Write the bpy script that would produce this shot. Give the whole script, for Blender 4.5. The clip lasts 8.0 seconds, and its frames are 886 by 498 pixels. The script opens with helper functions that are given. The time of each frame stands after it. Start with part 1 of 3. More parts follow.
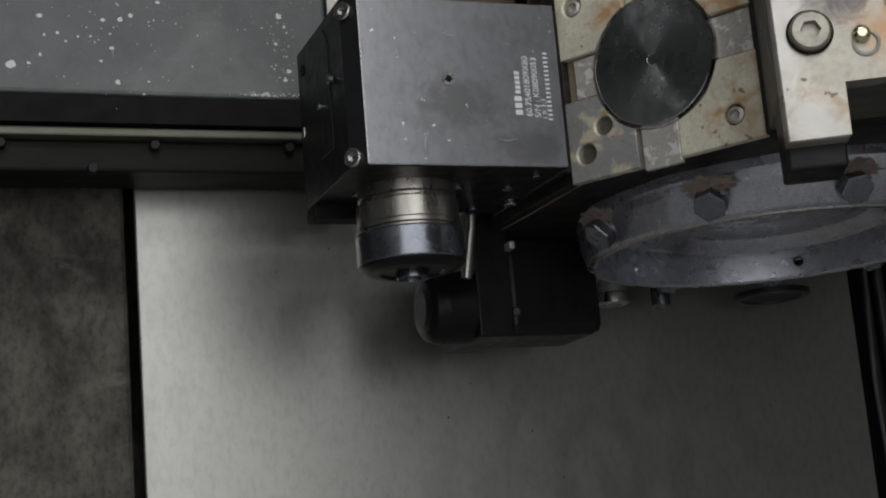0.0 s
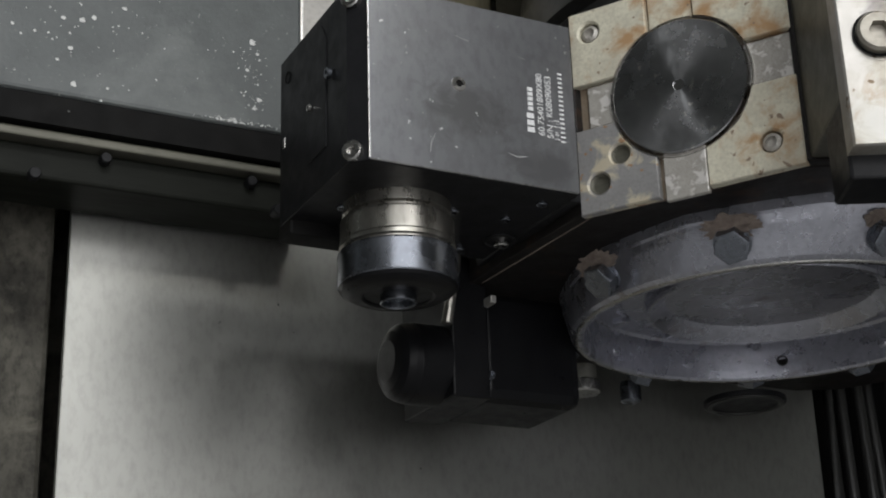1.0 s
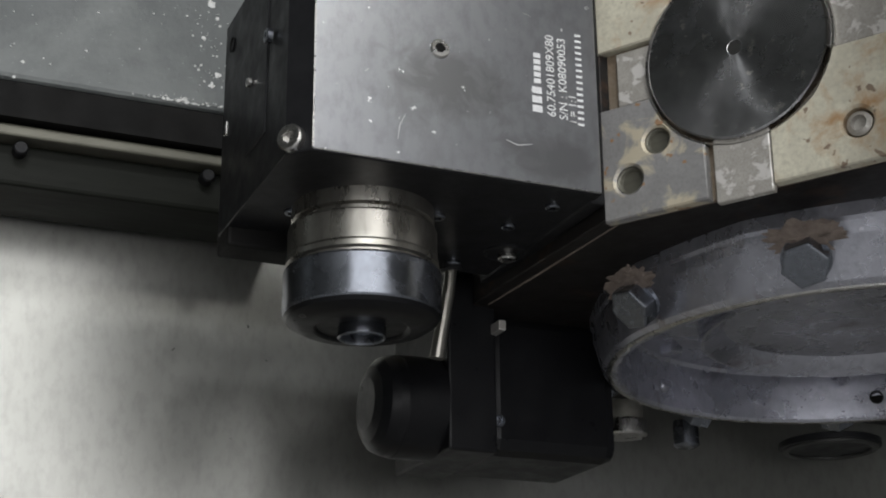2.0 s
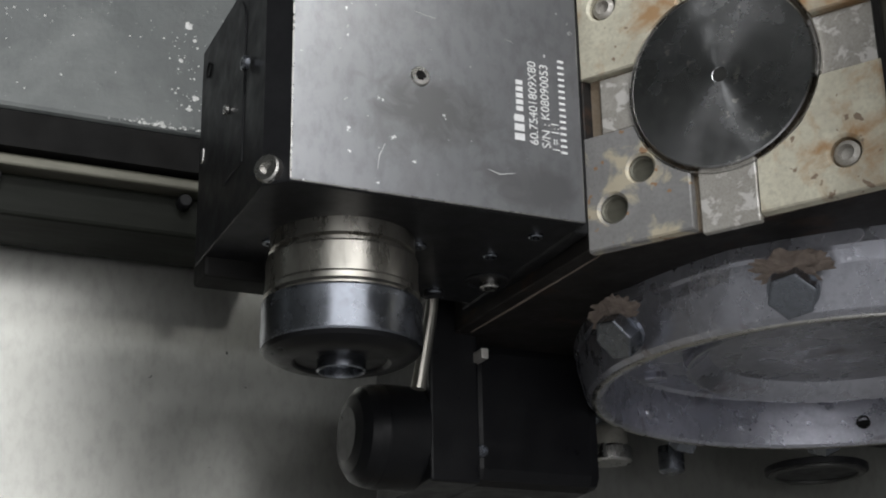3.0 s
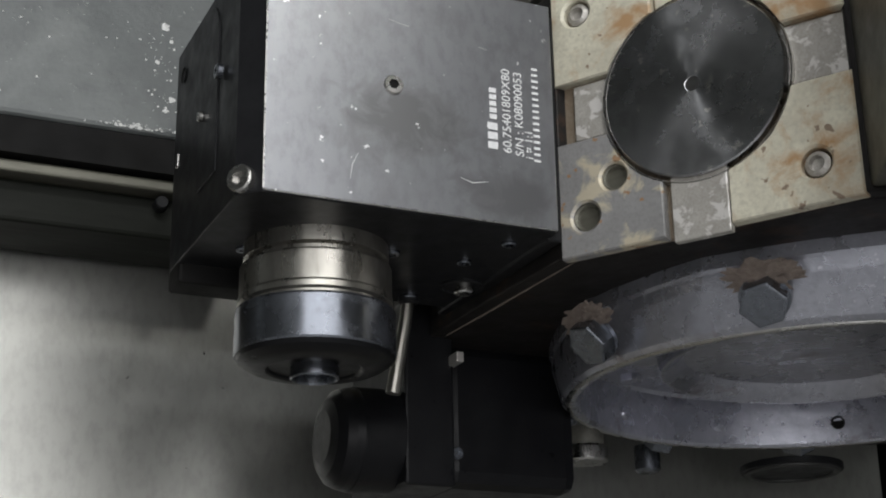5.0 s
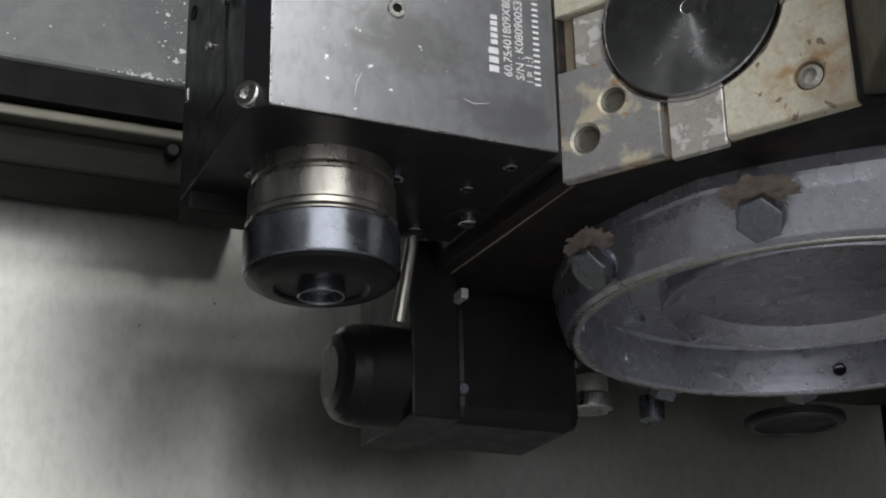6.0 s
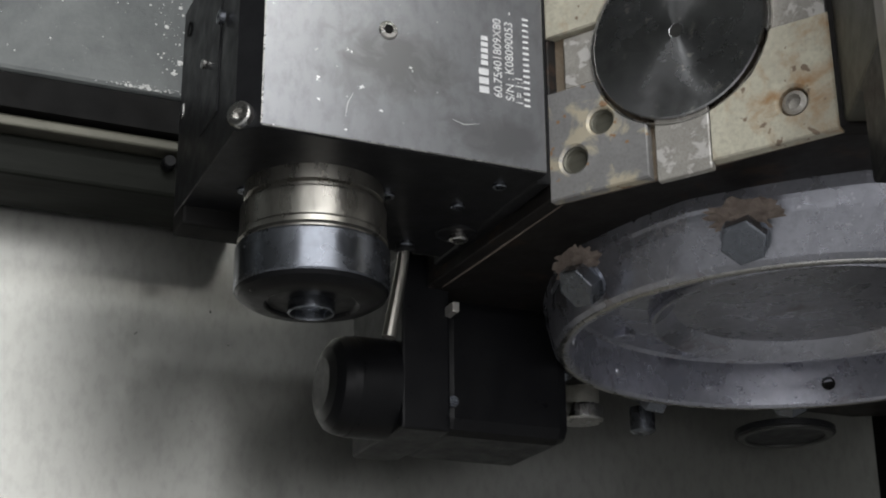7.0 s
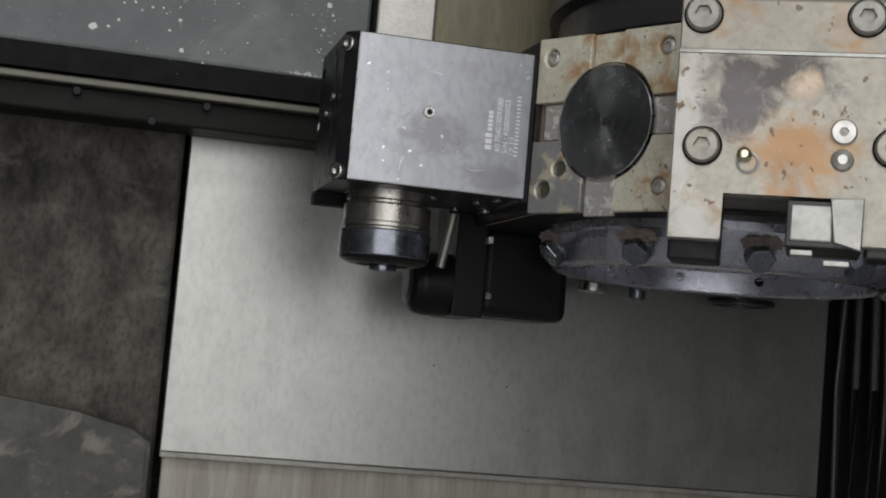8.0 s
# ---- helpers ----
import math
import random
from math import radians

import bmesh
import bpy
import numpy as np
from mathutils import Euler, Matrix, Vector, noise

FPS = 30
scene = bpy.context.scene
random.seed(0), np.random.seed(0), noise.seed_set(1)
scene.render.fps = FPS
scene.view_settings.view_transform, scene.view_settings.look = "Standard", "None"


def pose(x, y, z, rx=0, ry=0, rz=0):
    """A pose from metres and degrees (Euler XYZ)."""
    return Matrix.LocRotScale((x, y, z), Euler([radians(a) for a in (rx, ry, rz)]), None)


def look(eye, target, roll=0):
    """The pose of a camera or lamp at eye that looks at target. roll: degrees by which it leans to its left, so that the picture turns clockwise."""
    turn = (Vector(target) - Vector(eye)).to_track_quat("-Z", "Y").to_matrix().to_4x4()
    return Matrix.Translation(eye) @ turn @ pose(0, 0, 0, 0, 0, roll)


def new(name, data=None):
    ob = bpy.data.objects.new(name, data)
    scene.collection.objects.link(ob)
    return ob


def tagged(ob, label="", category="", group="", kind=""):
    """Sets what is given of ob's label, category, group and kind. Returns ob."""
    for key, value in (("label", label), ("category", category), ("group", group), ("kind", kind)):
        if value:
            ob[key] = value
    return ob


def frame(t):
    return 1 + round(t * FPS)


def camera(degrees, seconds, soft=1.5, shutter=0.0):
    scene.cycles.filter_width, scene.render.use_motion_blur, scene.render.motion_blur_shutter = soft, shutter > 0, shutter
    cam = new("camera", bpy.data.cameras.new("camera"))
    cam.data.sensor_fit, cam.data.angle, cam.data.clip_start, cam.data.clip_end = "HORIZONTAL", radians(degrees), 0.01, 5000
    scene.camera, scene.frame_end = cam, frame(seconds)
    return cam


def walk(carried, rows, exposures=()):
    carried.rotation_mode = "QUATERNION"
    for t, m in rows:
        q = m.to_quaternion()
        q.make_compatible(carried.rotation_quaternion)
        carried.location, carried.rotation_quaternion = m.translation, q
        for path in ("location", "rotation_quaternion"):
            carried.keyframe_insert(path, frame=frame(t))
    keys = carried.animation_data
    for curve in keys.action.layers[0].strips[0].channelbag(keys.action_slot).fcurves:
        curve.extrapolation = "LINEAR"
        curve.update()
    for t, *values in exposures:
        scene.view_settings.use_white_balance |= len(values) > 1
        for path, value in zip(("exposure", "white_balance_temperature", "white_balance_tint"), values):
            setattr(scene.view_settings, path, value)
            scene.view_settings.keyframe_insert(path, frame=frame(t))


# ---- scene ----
cam = camera(33.0, 8.0, soft=2.0)
ROWS = [
    (0, -0.2415, -0.7414, 0.8870, 101.894, 4.751, -19.826),
    (0.3, -0.2749, -0.6803, 0.8339, 105.371, 3.003, -22.761),
    (0.5, -0.2865, -0.6537, 0.8113, 109.371, 2.232, -25.528),
    (0.6, -0.2720, -0.6469, 0.8136, 110.098, 1.558, -25.195),
    (1, -0.2696, -0.6033, 0.8066, 110.453, 1.761, -26.527),
    (1.2, -0.2090, -0.5280, 0.8431, 110.257, 1.210, -25.238),
    (2.3, -0.1499, -0.4670, 0.8856, 109.938, 0.539, -23.061),
    (2.5, -0.1512, -0.4621, 0.8897, 110.065, 0.884, -23.681),
    (3, -0.1474, -0.4672, 0.8945, 110.169, 0.911, -23.652),
    (3.5, -0.1449, -0.4717, 0.8972, 110.028, 0.811, -23.598),
    (4, -0.1438, -0.4730, 0.8976, 109.922, 0.865, -23.672),
    (4.5, -0.1419, -0.4755, 0.9011, 109.581, 0.780, -23.659),
    (4.7, -0.1452, -0.4732, 0.9041, 109.405, 0.988, -24.247),
    (5.8, -0.1394, -0.4789, 0.8853, 109.895, 1.016, -23.460),
    (6, -0.1404, -0.4726, 0.8556, 110.914, 1.143, -23.536),
    (6.5, -0.1387, -0.4786, 0.8581, 110.990, 0.712, -23.494),
    (7, -0.1377, -0.4866, 0.8626, 110.570, 0.465, -23.429),
    (7.4, -0.1575, -0.6014, 0.8618, 107.636, -1.396, -22.245),
    (7.5, -0.1780, -0.6635, 0.8598, 105.619, -1.880, -21.614),
    (7.6, -0.2081, -0.7339, 0.8607, 103.944, -2.294, -21.442),
    (7.8, -0.1932, -0.8646, 0.9166, 100.739, -4.966, -18.111),
    (8, -0.1575, -0.9450, 0.9780, 94.950, -4.898, -13.895),
]
EXPOSURES = [(0.0, 0.14), (0.5, 0.58), (1.0, 0.64), (2.5, 0.85), (7.0, 0.79), (7.5, 0.66), (8.0, 0.3)]
walk(cam, [(t, pose(x, y, z, rx, ry, rz)) for t, x, y, z, rx, ry, rz in ROWS], EXPOSURES)

# ---- light ----
world = bpy.data.worlds.new("workshop")
scene.world = world
world.use_nodes = True
world.node_tree.nodes["Background"].inputs[0].default_value = (0.80, 0.90, 1.0, 1)
world.node_tree.nodes["Background"].inputs[1].default_value = 0.10


def area_lamp(name, eye, target, sx, sy, watts, colour):
    data = bpy.data.lights.new(name, "AREA")
    data.shape, data.size, data.size_y, data.energy, data.color = "RECTANGLE", sx, sy, watts, colour
    ob = new(name, data)
    ob.matrix_world = look(eye, target)
    return ob


ZB = 1.1  # height of the tool holder's underside over the floor
# daylight and hall light through the open machine door, and the lamp above it
area_lamp("door_light", (-0.34, -1.52, ZB + 0.18), (-0.32, 0.0, ZB + 0.18), 1.54, 1.30, 10.2, (0.995, 0.99, 1.0))
area_lamp("hall_lamp", (-0.32, -1.98, ZB + 1.72), (0.05, 0.2, ZB), 0.26, 0.10, 8.0, (0.97, 0.99, 1.0))
area_lamp("hall_lamp", (-0.78, -2.02, ZB + 1.72), (0.05, 0.2, ZB), 0.26, 0.10, 6.0, (0.97, 0.99, 1.0))
area_lamp("work_light", (0.31, -1.28, ZB + 0.94), (0.05, 0.10, ZB), 0.22, 0.14, 0.9, (1.0, 0.99, 0.95))


# ---- materials ----
def surface(name, base, base2=None, rough=0.5, metal=0.0, scale=30.0, stretch=(1, 1, 1), spread=0.5, bump=0.1, bump_scale=300.0,
            stain=None, stain_scale=12.0, stain_at=0.55, stain_width=0.1, rough_var=0.1, specks=None, speck_scale=200.0, speck_at=0.72,
            aniso=0.0, spec=0.5, blots=()):
    """Two scales of variation, an optional stain colour with a shape of its own, optional small specks, and fine relief."""
    m = bpy.data.materials.new(name)
    m.use_nodes = True
    nt = m.node_tree
    b = nt.nodes["Principled BSDF"]
    link = nt.links.new
    tc = nt.nodes.new("ShaderNodeTexCoord")
    mp = nt.nodes.new("ShaderNodeMapping")
    mp.inputs["Scale"].default_value = stretch
    link(tc.outputs["Object"], mp.inputs["Vector"])

    def tex(s, detail=6.0, vec=None, distort=0.0):
        n = nt.nodes.new("ShaderNodeTexNoise")
        n.inputs["Scale"].default_value, n.inputs["Detail"].default_value = s, detail
        n.inputs["Roughness"].default_value, n.inputs["Distortion"].default_value = 0.62, distort
        link(vec or mp.outputs["Vector"], n.inputs["Vector"])
        return n.outputs["Fac"]

    def ramp(fac, a, c):
        r = nt.nodes.new("ShaderNodeMapRange")
        r.inputs["From Min"].default_value, r.inputs["From Max"].default_value = a, c
        link(fac, r.inputs["Value"])
        return r.outputs["Result"]

    def mix(fac, a, c):
        x = nt.nodes.new("ShaderNodeMix")
        x.data_type = "RGBA"
        link(fac, x.inputs[0])
        for sock, val in ((x.inputs[6], a), (x.inputs[7], c)):
            if isinstance(val, tuple):
                sock.default_value = (*val, 1)
            else:
                link(val, sock)
        return x.outputs[2]

    base2 = base2 or tuple(v * 0.7 for v in base)
    col = mix(ramp(tex(scale), 0.5 - spread / 2, 0.5 + spread / 2), base, base2)
    col = mix(ramp(tex(scale * 9, 4.0), 0.45, 0.95), col, tuple(v * 0.75 for v in base2))
    if stain:
        col = mix(ramp(tex(stain_scale, 9.0, tc.outputs["Object"], 0.4), stain_at, stain_at + stain_width), col, stain)
    for centre, size, tint in blots:
        off = nt.nodes.new("ShaderNodeVectorMath")
        off.operation = "SUBTRACT"
        link(tc.outputs["Object"], off.inputs[0])
        off.inputs[1].default_value = centre
        rel = nt.nodes.new("ShaderNodeVectorMath")
        rel.operation = "DIVIDE"
        link(off.outputs[0], rel.inputs[0])
        rel.inputs[1].default_value = size
        far_ = nt.nodes.new("ShaderNodeVectorMath")
        far_.operation = "LENGTH"
        link(rel.outputs[0], far_.inputs[0])
        add = nt.nodes.new("ShaderNodeMath")
        add.operation = "MULTIPLY_ADD"
        link(tex(70.0, 8.0, tc.outputs["Object"], 0.6), add.inputs[0])
        add.inputs[1].default_value = 2.6
        link(far_.outputs["Value"], add.inputs[2])
        col = mix(ramp(add.outputs[0], 2.45, 1.75), col, tint)
    if specks:
        col = mix(ramp(tex(speck_scale, 2.0, tc.outputs["Object"]), speck_at, speck_at + 0.03), col, specks)
    link(col, b.inputs["Base Color"])
    b.inputs["Metallic"].default_value = metal
    b.inputs["Specular IOR Level"].default_value = spec
    r = nt.nodes.new("ShaderNodeMapRange")
    r.inputs["To Min"].default_value, r.inputs["To Max"].default_value = max(0.03, rough - rough_var), min(1, rough + rough_var)
    r.inputs["From Min"].default_value, r.inputs["From Max"].default_value = 0.3, 0.7
    link(tex(scale * 2.5), r.inputs["Value"])
    link(r.outputs["Result"], b.inputs["Roughness"])
    if aniso:
        b.inputs["Anisotropic"].default_value = aniso
        tg = nt.nodes.new("ShaderNodeTangent")
        tg.direction_type, tg.axis = "RADIAL", "Z"
        link(tg.outputs["Tangent"], b.inputs["Tangent"])
    if bump:
        bp = nt.nodes.new("ShaderNodeBump")
        bp.inputs["Strength"].default_value, bp.inputs["Distance"].default_value = bump, 0.0008
        link(tex(bump_scale, 5.0), bp.inputs["Height"])
        link(bp.outputs["Normal"], b.inputs["Normal"])
    return m


# first blot is a smudge, the second paints shade at the face's lower right
M_BLOCK = surface("ground_grey_steel", (0.38, 0.388, 0.405), (0.315, 0.32, 0.333), rough=0.30, metal=0.9, scale=26, stretch=(1, 1, 0.55), spread=0.8, bump=0.04, bump_scale=700,
                  stain=(0.27, 0.27, 0.28), stain_scale=34, stain_at=0.55, stain_width=0.3, specks=(0.86, 0.86, 0.87), speck_scale=240, speck_at=0.715, rough_var=0.012,
                  blots=(((0.056, 0, 0.036), (0.026, 1, 0.018), (0.235, 0.235, 0.24)), ((0.100, 0, 0.012), (0.020, 1, 0.010), (0.25, 0.25, 0.26))))
M_BLACK = surface("black_oxide", (0.014, 0.0144, 0.0155), (0.009, 0.009, 0.010), rough=0.38, metal=0.0, spec=0.16, scale=40, bump=0.06)
M_DARK = surface("oily_dark_steel", (0.36, 0.35, 0.31), (0.26, 0.25, 0.225), rough=0.45, metal=0.4, scale=30, bump=0.1,
                 stain=(0.13, 0.12, 0.10), stain_scale=30, stain_at=0.58, stain_width=0.2)
M_HOUSING = surface("black_oily_housing", (0.05, 0.05, 0.048), (0.03, 0.03, 0.028), rough=0.4, metal=0.3, scale=30, bump=0.1)
M_STEEL = surface("bright_steel", (0.55, 0.54, 0.52), (0.42, 0.41, 0.39), rough=0.28, metal=1.0, scale=35, bump=0.04)
M_NUT = surface("ground_nut_steel", (0.22, 0.235, 0.265), (0.16, 0.17, 0.19), rough=0.27, metal=0.95, scale=30, bump=0.04)
M_COLLAR = surface("collar_steel", (0.42, 0.40, 0.36), (0.30, 0.29, 0.26), rough=0.3, metal=0.95, scale=40, stretch=(1, 1, 0.3), bump=0.05)
M_PAD = surface("rust_stained_pad_steel", (0.68, 0.65, 0.52), (0.48, 0.45, 0.36), rough=0.5, metal=0.12, scale=48, spread=0.36, bump=0.3,
                stain=(0.40, 0.25, 0.13), stain_scale=44, stain_at=0.475, stain_width=0.16, specks=(0.24, 0.18, 0.13), speck_scale=170, speck_at=0.67)
M_PAD2 = surface("grey_rust_pad_steel", (0.33, 0.325, 0.32), (0.26, 0.255, 0.25), rough=0.5, metal=0.4, scale=60, bump=0.2,
                 stain=(0.55, 0.49, 0.37), stain_scale=70, stain_at=0.50, stain_width=0.10, specks=(0.34, 0.21, 0.12), speck_scale=150, speck_at=0.65)
M_KEY = surface("scraped_key_steel", (0.48, 0.46, 0.42), (0.32, 0.30, 0.27), rough=0.45, metal=0.3, scale=120, bump=0.2,
                stain=(0.62, 0.60, 0.57), stain_scale=120, stain_at=0.54, stain_width=0.05)
M_RECESS = surface("rusty_keyway", (0.26, 0.23, 0.18), (0.20, 0.14, 0.09), rough=0.6, metal=0.4, scale=70, bump=0.2,
                   stain=(0.25, 0.11, 0.04), stain_scale=50, stain_at=0.6)
M_DISC = surface("turned_cover_steel", (0.58, 0.58, 0.59), (0.38, 0.38, 0.39), rough=0.25, metal=1.0, scale=18, bump=0.05, aniso=0.9,
                 stain=(0.24, 0.24, 0.24), stain_scale=26, stain_at=0.54, stain_width=0.2, specks=(0.72, 0.70, 0.67), speck_scale=210, speck_at=0.655)
M_HUB = surface("worn_grey_hub", (0.50, 0.505, 0.56), (0.36, 0.365, 0.41), rough=0.29, metal=0.82, scale=24, bump=0.25, bump_scale=330,
                stain=(0.19, 0.155, 0.15), stain_scale=40, stain_at=0.59, stain_width=0.14, specks=(0.56, 0.56, 0.60), speck_scale=420, speck_at=0.67)
M_TURRET = surface("oily_turret_steel", (0.016, 0.014, 0.013), (0.009, 0.008, 0.0075), rough=0.55, metal=0.1, spec=0.2, scale=30, bump=0.2,
                   stain=(0.032, 0.020, 0.014), stain_scale=60, stain_at=0.58)
M_RUST = surface("rust_crust", (0.24, 0.195, 0.165), (0.12, 0.095, 0.08), rough=0.9, scale=220, bump=0.8, bump_scale=700)
M_SHEET = surface("brushed_cover_sheet", (0.37, 0.37, 0.345), (0.345, 0.345, 0.32), rough=0.33, metal=0.84, scale=14, stretch=(1.5, 1, 0.8), spread=0.8, bump=0.05, rough_var=0.04,
                  stain=(0.325, 0.325, 0.30), stain_scale=22, stain_at=0.56, stain_width=0.3, specks=(0.05, 0.05, 0.05), speck_scale=110, speck_at=0.74)
M_SHEET2 = surface("streaked_lower_sheet", (0.42, 0.40, 0.34), (0.22, 0.20, 0.16), rough=0.5, metal=0.4, scale=60, stretch=(1, 1, 0.05), bump=0.1)
M_PAINT = surface("grey_machine_paint", (0.122, 0.132, 0.130), (0.098, 0.107, 0.106), rough=0.45, metal=0.0, scale=8, bump=0.35, bump_scale=420, specks=(0.26, 0.27, 0.26), speck_scale=420, speck_at=0.70,
                  stain=(0.20, 0.212, 0.205), stain_scale=9, stain_at=0.58, stain_width=0.2)
M_CHIP = surface("white_paint_splash", (0.80, 0.80, 0.78), (0.62, 0.62, 0.60), rough=0.6, scale=200)
M_RAIL = surface("oily_rail_steel", (0.15, 0.145, 0.115), (0.10, 0.097, 0.078), rough=0.45, metal=0.5, scale=30, stretch=(0.2, 1, 1))
M_GRIME = surface("grimy_casting", (0.135, 0.127, 0.105), (0.013, 0.0125, 0.011), rough=0.65, spec=0.15, scale=22, stretch=(1.2, 1, 0.75), spread=0.4, bump=0.8, bump_scale=70,
                  stain=(0.17, 0.16, 0.13), stain_scale=26, stain_at=0.56, stain_width=0.2)
# paler casting tone that paints the light on its lower part
M_CASTLIT = surface("lit_casting", (0.10, 0.096, 0.082), (0.05, 0.048, 0.04), rough=0.65, scale=18, bump=0.5, bump_scale=90,
                  stain=(0.19, 0.18, 0.155), stain_scale=26, stain_at=0.54, stain_width=0.1)
M_OCHRE = surface("oil_stained_cover", (0.28, 0.25, 0.16), (0.14, 0.125, 0.085), rough=0.5, metal=0.2, scale=40, stretch=(1.2, 1, 0.12), bump=0.15)
M_PLATE = surface("worn_holder_plate", (0.36, 0.335, 0.285), (0.27, 0.25, 0.215), rough=0.42, metal=0.6, scale=26, bump=0.12,
                  stain=(0.30, 0.20, 0.115), stain_scale=24, stain_at=0.54, stain_width=0.12, specks=(0.16, 0.12, 0.08), speck_scale=90, speck_at=0.68)
M_RUBBED = surface("rubbed_bright_steel", (0.62, 0.60, 0.57), (0.50, 0.48, 0.45), rough=0.36, metal=0.7, scale=30, bump=0.06,
                   stain=(0.34, 0.32, 0.30), stain_scale=24, stain_at=0.6, stain_width=0.15)
M_CLAMP = surface("scorched_clamp_plate", (0.40, 0.375, 0.32), (0.31, 0.285, 0.24), rough=0.42, metal=0.6, scale=26, bump=0.12,
                  stain=(0.32, 0.22, 0.13), stain_scale=24, stain_at=0.56, stain_width=0.15, specks=(0.16, 0.12, 0.08), speck_scale=110, speck_at=0.67,
                  blots=(((-0.055, -0.295, 0.030), (0.011, 1, 0.050), (0.47, 0.45, 0.42)), ((-0.046, -0.295, -0.022), (0.016, 1, 0.016), (0.45, 0.44, 0.41)), ((0.008, -0.295, 0.020), (0.030, 1, 0.026), (0.36, 0.22, 0.12)), ((-0.004, -0.295, 0.062), (0.042, 1, 0.017), (0.10, 0.09, 0.085)),
                         ((-0.024, -0.295, 0.045), (0.020, 1, 0.018), (0.13, 0.115, 0.115)), ((0.010, -0.295, 0.057), (0.012, 1, 0.010), (0.46, 0.37, 0.28))))
M_OXIDE = surface("oily_black_oxide", (0.008, 0.0083, 0.009), (0.005, 0.005, 0.006), rough=0.36, spec=0.15, scale=40, bump=0.08)
M_LEG = surface("dulled_leg_steel", (0.46, 0.455, 0.42), (0.35, 0.345, 0.32), rough=0.4, metal=0.7, scale=30, bump=0.08,
                stain=(0.20, 0.195, 0.18), stain_scale=30, stain_at=0.56, stain_width=0.2)
M_BRASS = surface("polished_nozzle", (0.75, 0.70, 0.50), (0.6, 0.55, 0.40), rough=0.18, metal=1.0, scale=40)
M_INK = surface("etched_marking", (0.72, 0.72, 0.72), (0.62, 0.62, 0.62), rough=0.7, metal=0.0, scale=300, bump=0)
# near-black: the shade inside sockets, holes and gaps as colour; also plain black parts
M_VOID = surface("recess_shade_black", (0.008, 0.0075, 0.007), (0.005, 0.005, 0.005), rough=0.6, metal=0.0, spec=0.12, bump=0)
M_BOUNCE = surface("bounce_tray", (0.62, 0.62, 0.62), (0.45, 0.45, 0.45), rough=0.6, metal=0.2, scale=60, bump=0.5, bump_scale=150)
# even near-black, far darker than the rail strip above it
M_DARKRAIL = surface("near_black_rail", (0.014, 0.015, 0.012), (0.007, 0.008, 0.006), rough=0.5, metal=0.0, spec=0.10, scale=30, stretch=(0.2, 1, 1))
M_WALL = surface("enclosure_paint", (0.11, 0.115, 0.11), (0.085, 0.09, 0.085), rough=0.5, scale=6, bump=0.1)


# ---- mesh helpers ----
def mesh_of(bm, name, material, smooth=False):
    bmesh.ops.recalc_face_normals(bm, faces=bm.faces)
    me = bpy.data.meshes.new(name)
    for f in bm.faces:
        f.smooth = smooth
    bm.to_mesh(me)
    bm.free()
    me.materials.append(material)
    return me


def part(name, bm, material, parent=None, label="", smooth=False, at=None):
    ob = new(name, mesh_of(bm, name, material, smooth))
    if smooth:
        ob.data.set_sharp_from_angle(angle=radians(14))
    if parent:
        ob.parent = parent
    if at is not None:
        ob.matrix_basis = at
    if label:
        ob["label"] = label
    return ob


def thing(name, m, label, category, group="", kind=""):
    ob = new(name)
    ob.empty_display_size = 0.02
    ob.matrix_basis = m
    return tagged(ob, label, category, group, kind)


def box(x0, x1, y0, y1, z0, z1, bev=0.0, bm=None):
    bm = bm or bmesh.new()
    got = bmesh.ops.create_cube(bm, size=1.0, matrix=Matrix.Translation(((x0 + x1) / 2, (y0 + y1) / 2, (z0 + z1) / 2)) @ Matrix.Diagonal((x1 - x0, y1 - y0, z1 - z0, 1)))
    if bev:
        edges = list({e for v in got["verts"] for e in v.link_edges})
        bmesh.ops.bevel(bm, geom=edges, offset=bev, segments=2, affect="EDGES", profile=0.5)
    return bm


def prism(poly, z0, z1, bev=0.0, bm=None):
    """An upright prism over a polygon given as (x, y) pairs."""
    bm = bm or bmesh.new()
    lo = [bm.verts.new((x, y, z0)) for x, y in poly]
    hi = [bm.verts.new((x, y, z1)) for x, y in poly]
    n = len(poly)
    faces = [bm.faces.new(lo[::-1]), bm.faces.new(hi)]
    for i in range(n):
        faces.append(bm.faces.new((lo[i], lo[(i + 1) % n], hi[(i + 1) % n], hi[i])))
    if bev:
        edges = list({e for f in faces[:2] for e in f.edges})
        bmesh.ops.bevel(bm, geom=edges, offset=bev, segments=2, affect="EDGES", profile=0.5)
    return bm


def lathe(profile, n=64, bm=None, m=None):
    """A body of revolution round z from (radius, z) pairs; ends on radius 0 or stays open."""
    bm = bm or bmesh.new()
    rings = []
    for r, z in profile:
        if r < 1e-6:
            rings.append([bm.verts.new((0, 0, z))])
        else:
            rings.append([bm.verts.new((r * math.cos(2 * math.pi * i / n), r * math.sin(2 * math.pi * i / n), z)) for i in range(n)])
    for a, b in zip(rings, rings[1:]):
        for i in range(n):
            j = (i + 1) % n
            if len(a) == 1 and len(b) == 1:
                continue
            if len(a) == 1:
                bm.faces.new((a[0], b[i], b[j]))
            elif len(b) == 1:
                bm.faces.new((a[i], a[j], b[0]))
            else:
                bm.faces.new((a[i], a[j], b[j], b[i]))
    if m is not None:
        bm.transform(m)
    return bm


def ring_pts(r, n, cx=0.0, cy=0.0, turn=0.0):
    return [(cx + r * math.cos(2 * math.pi * i / n + turn), cy + r * math.sin(2 * math.pi * i / n + turn)) for i in range(n)]


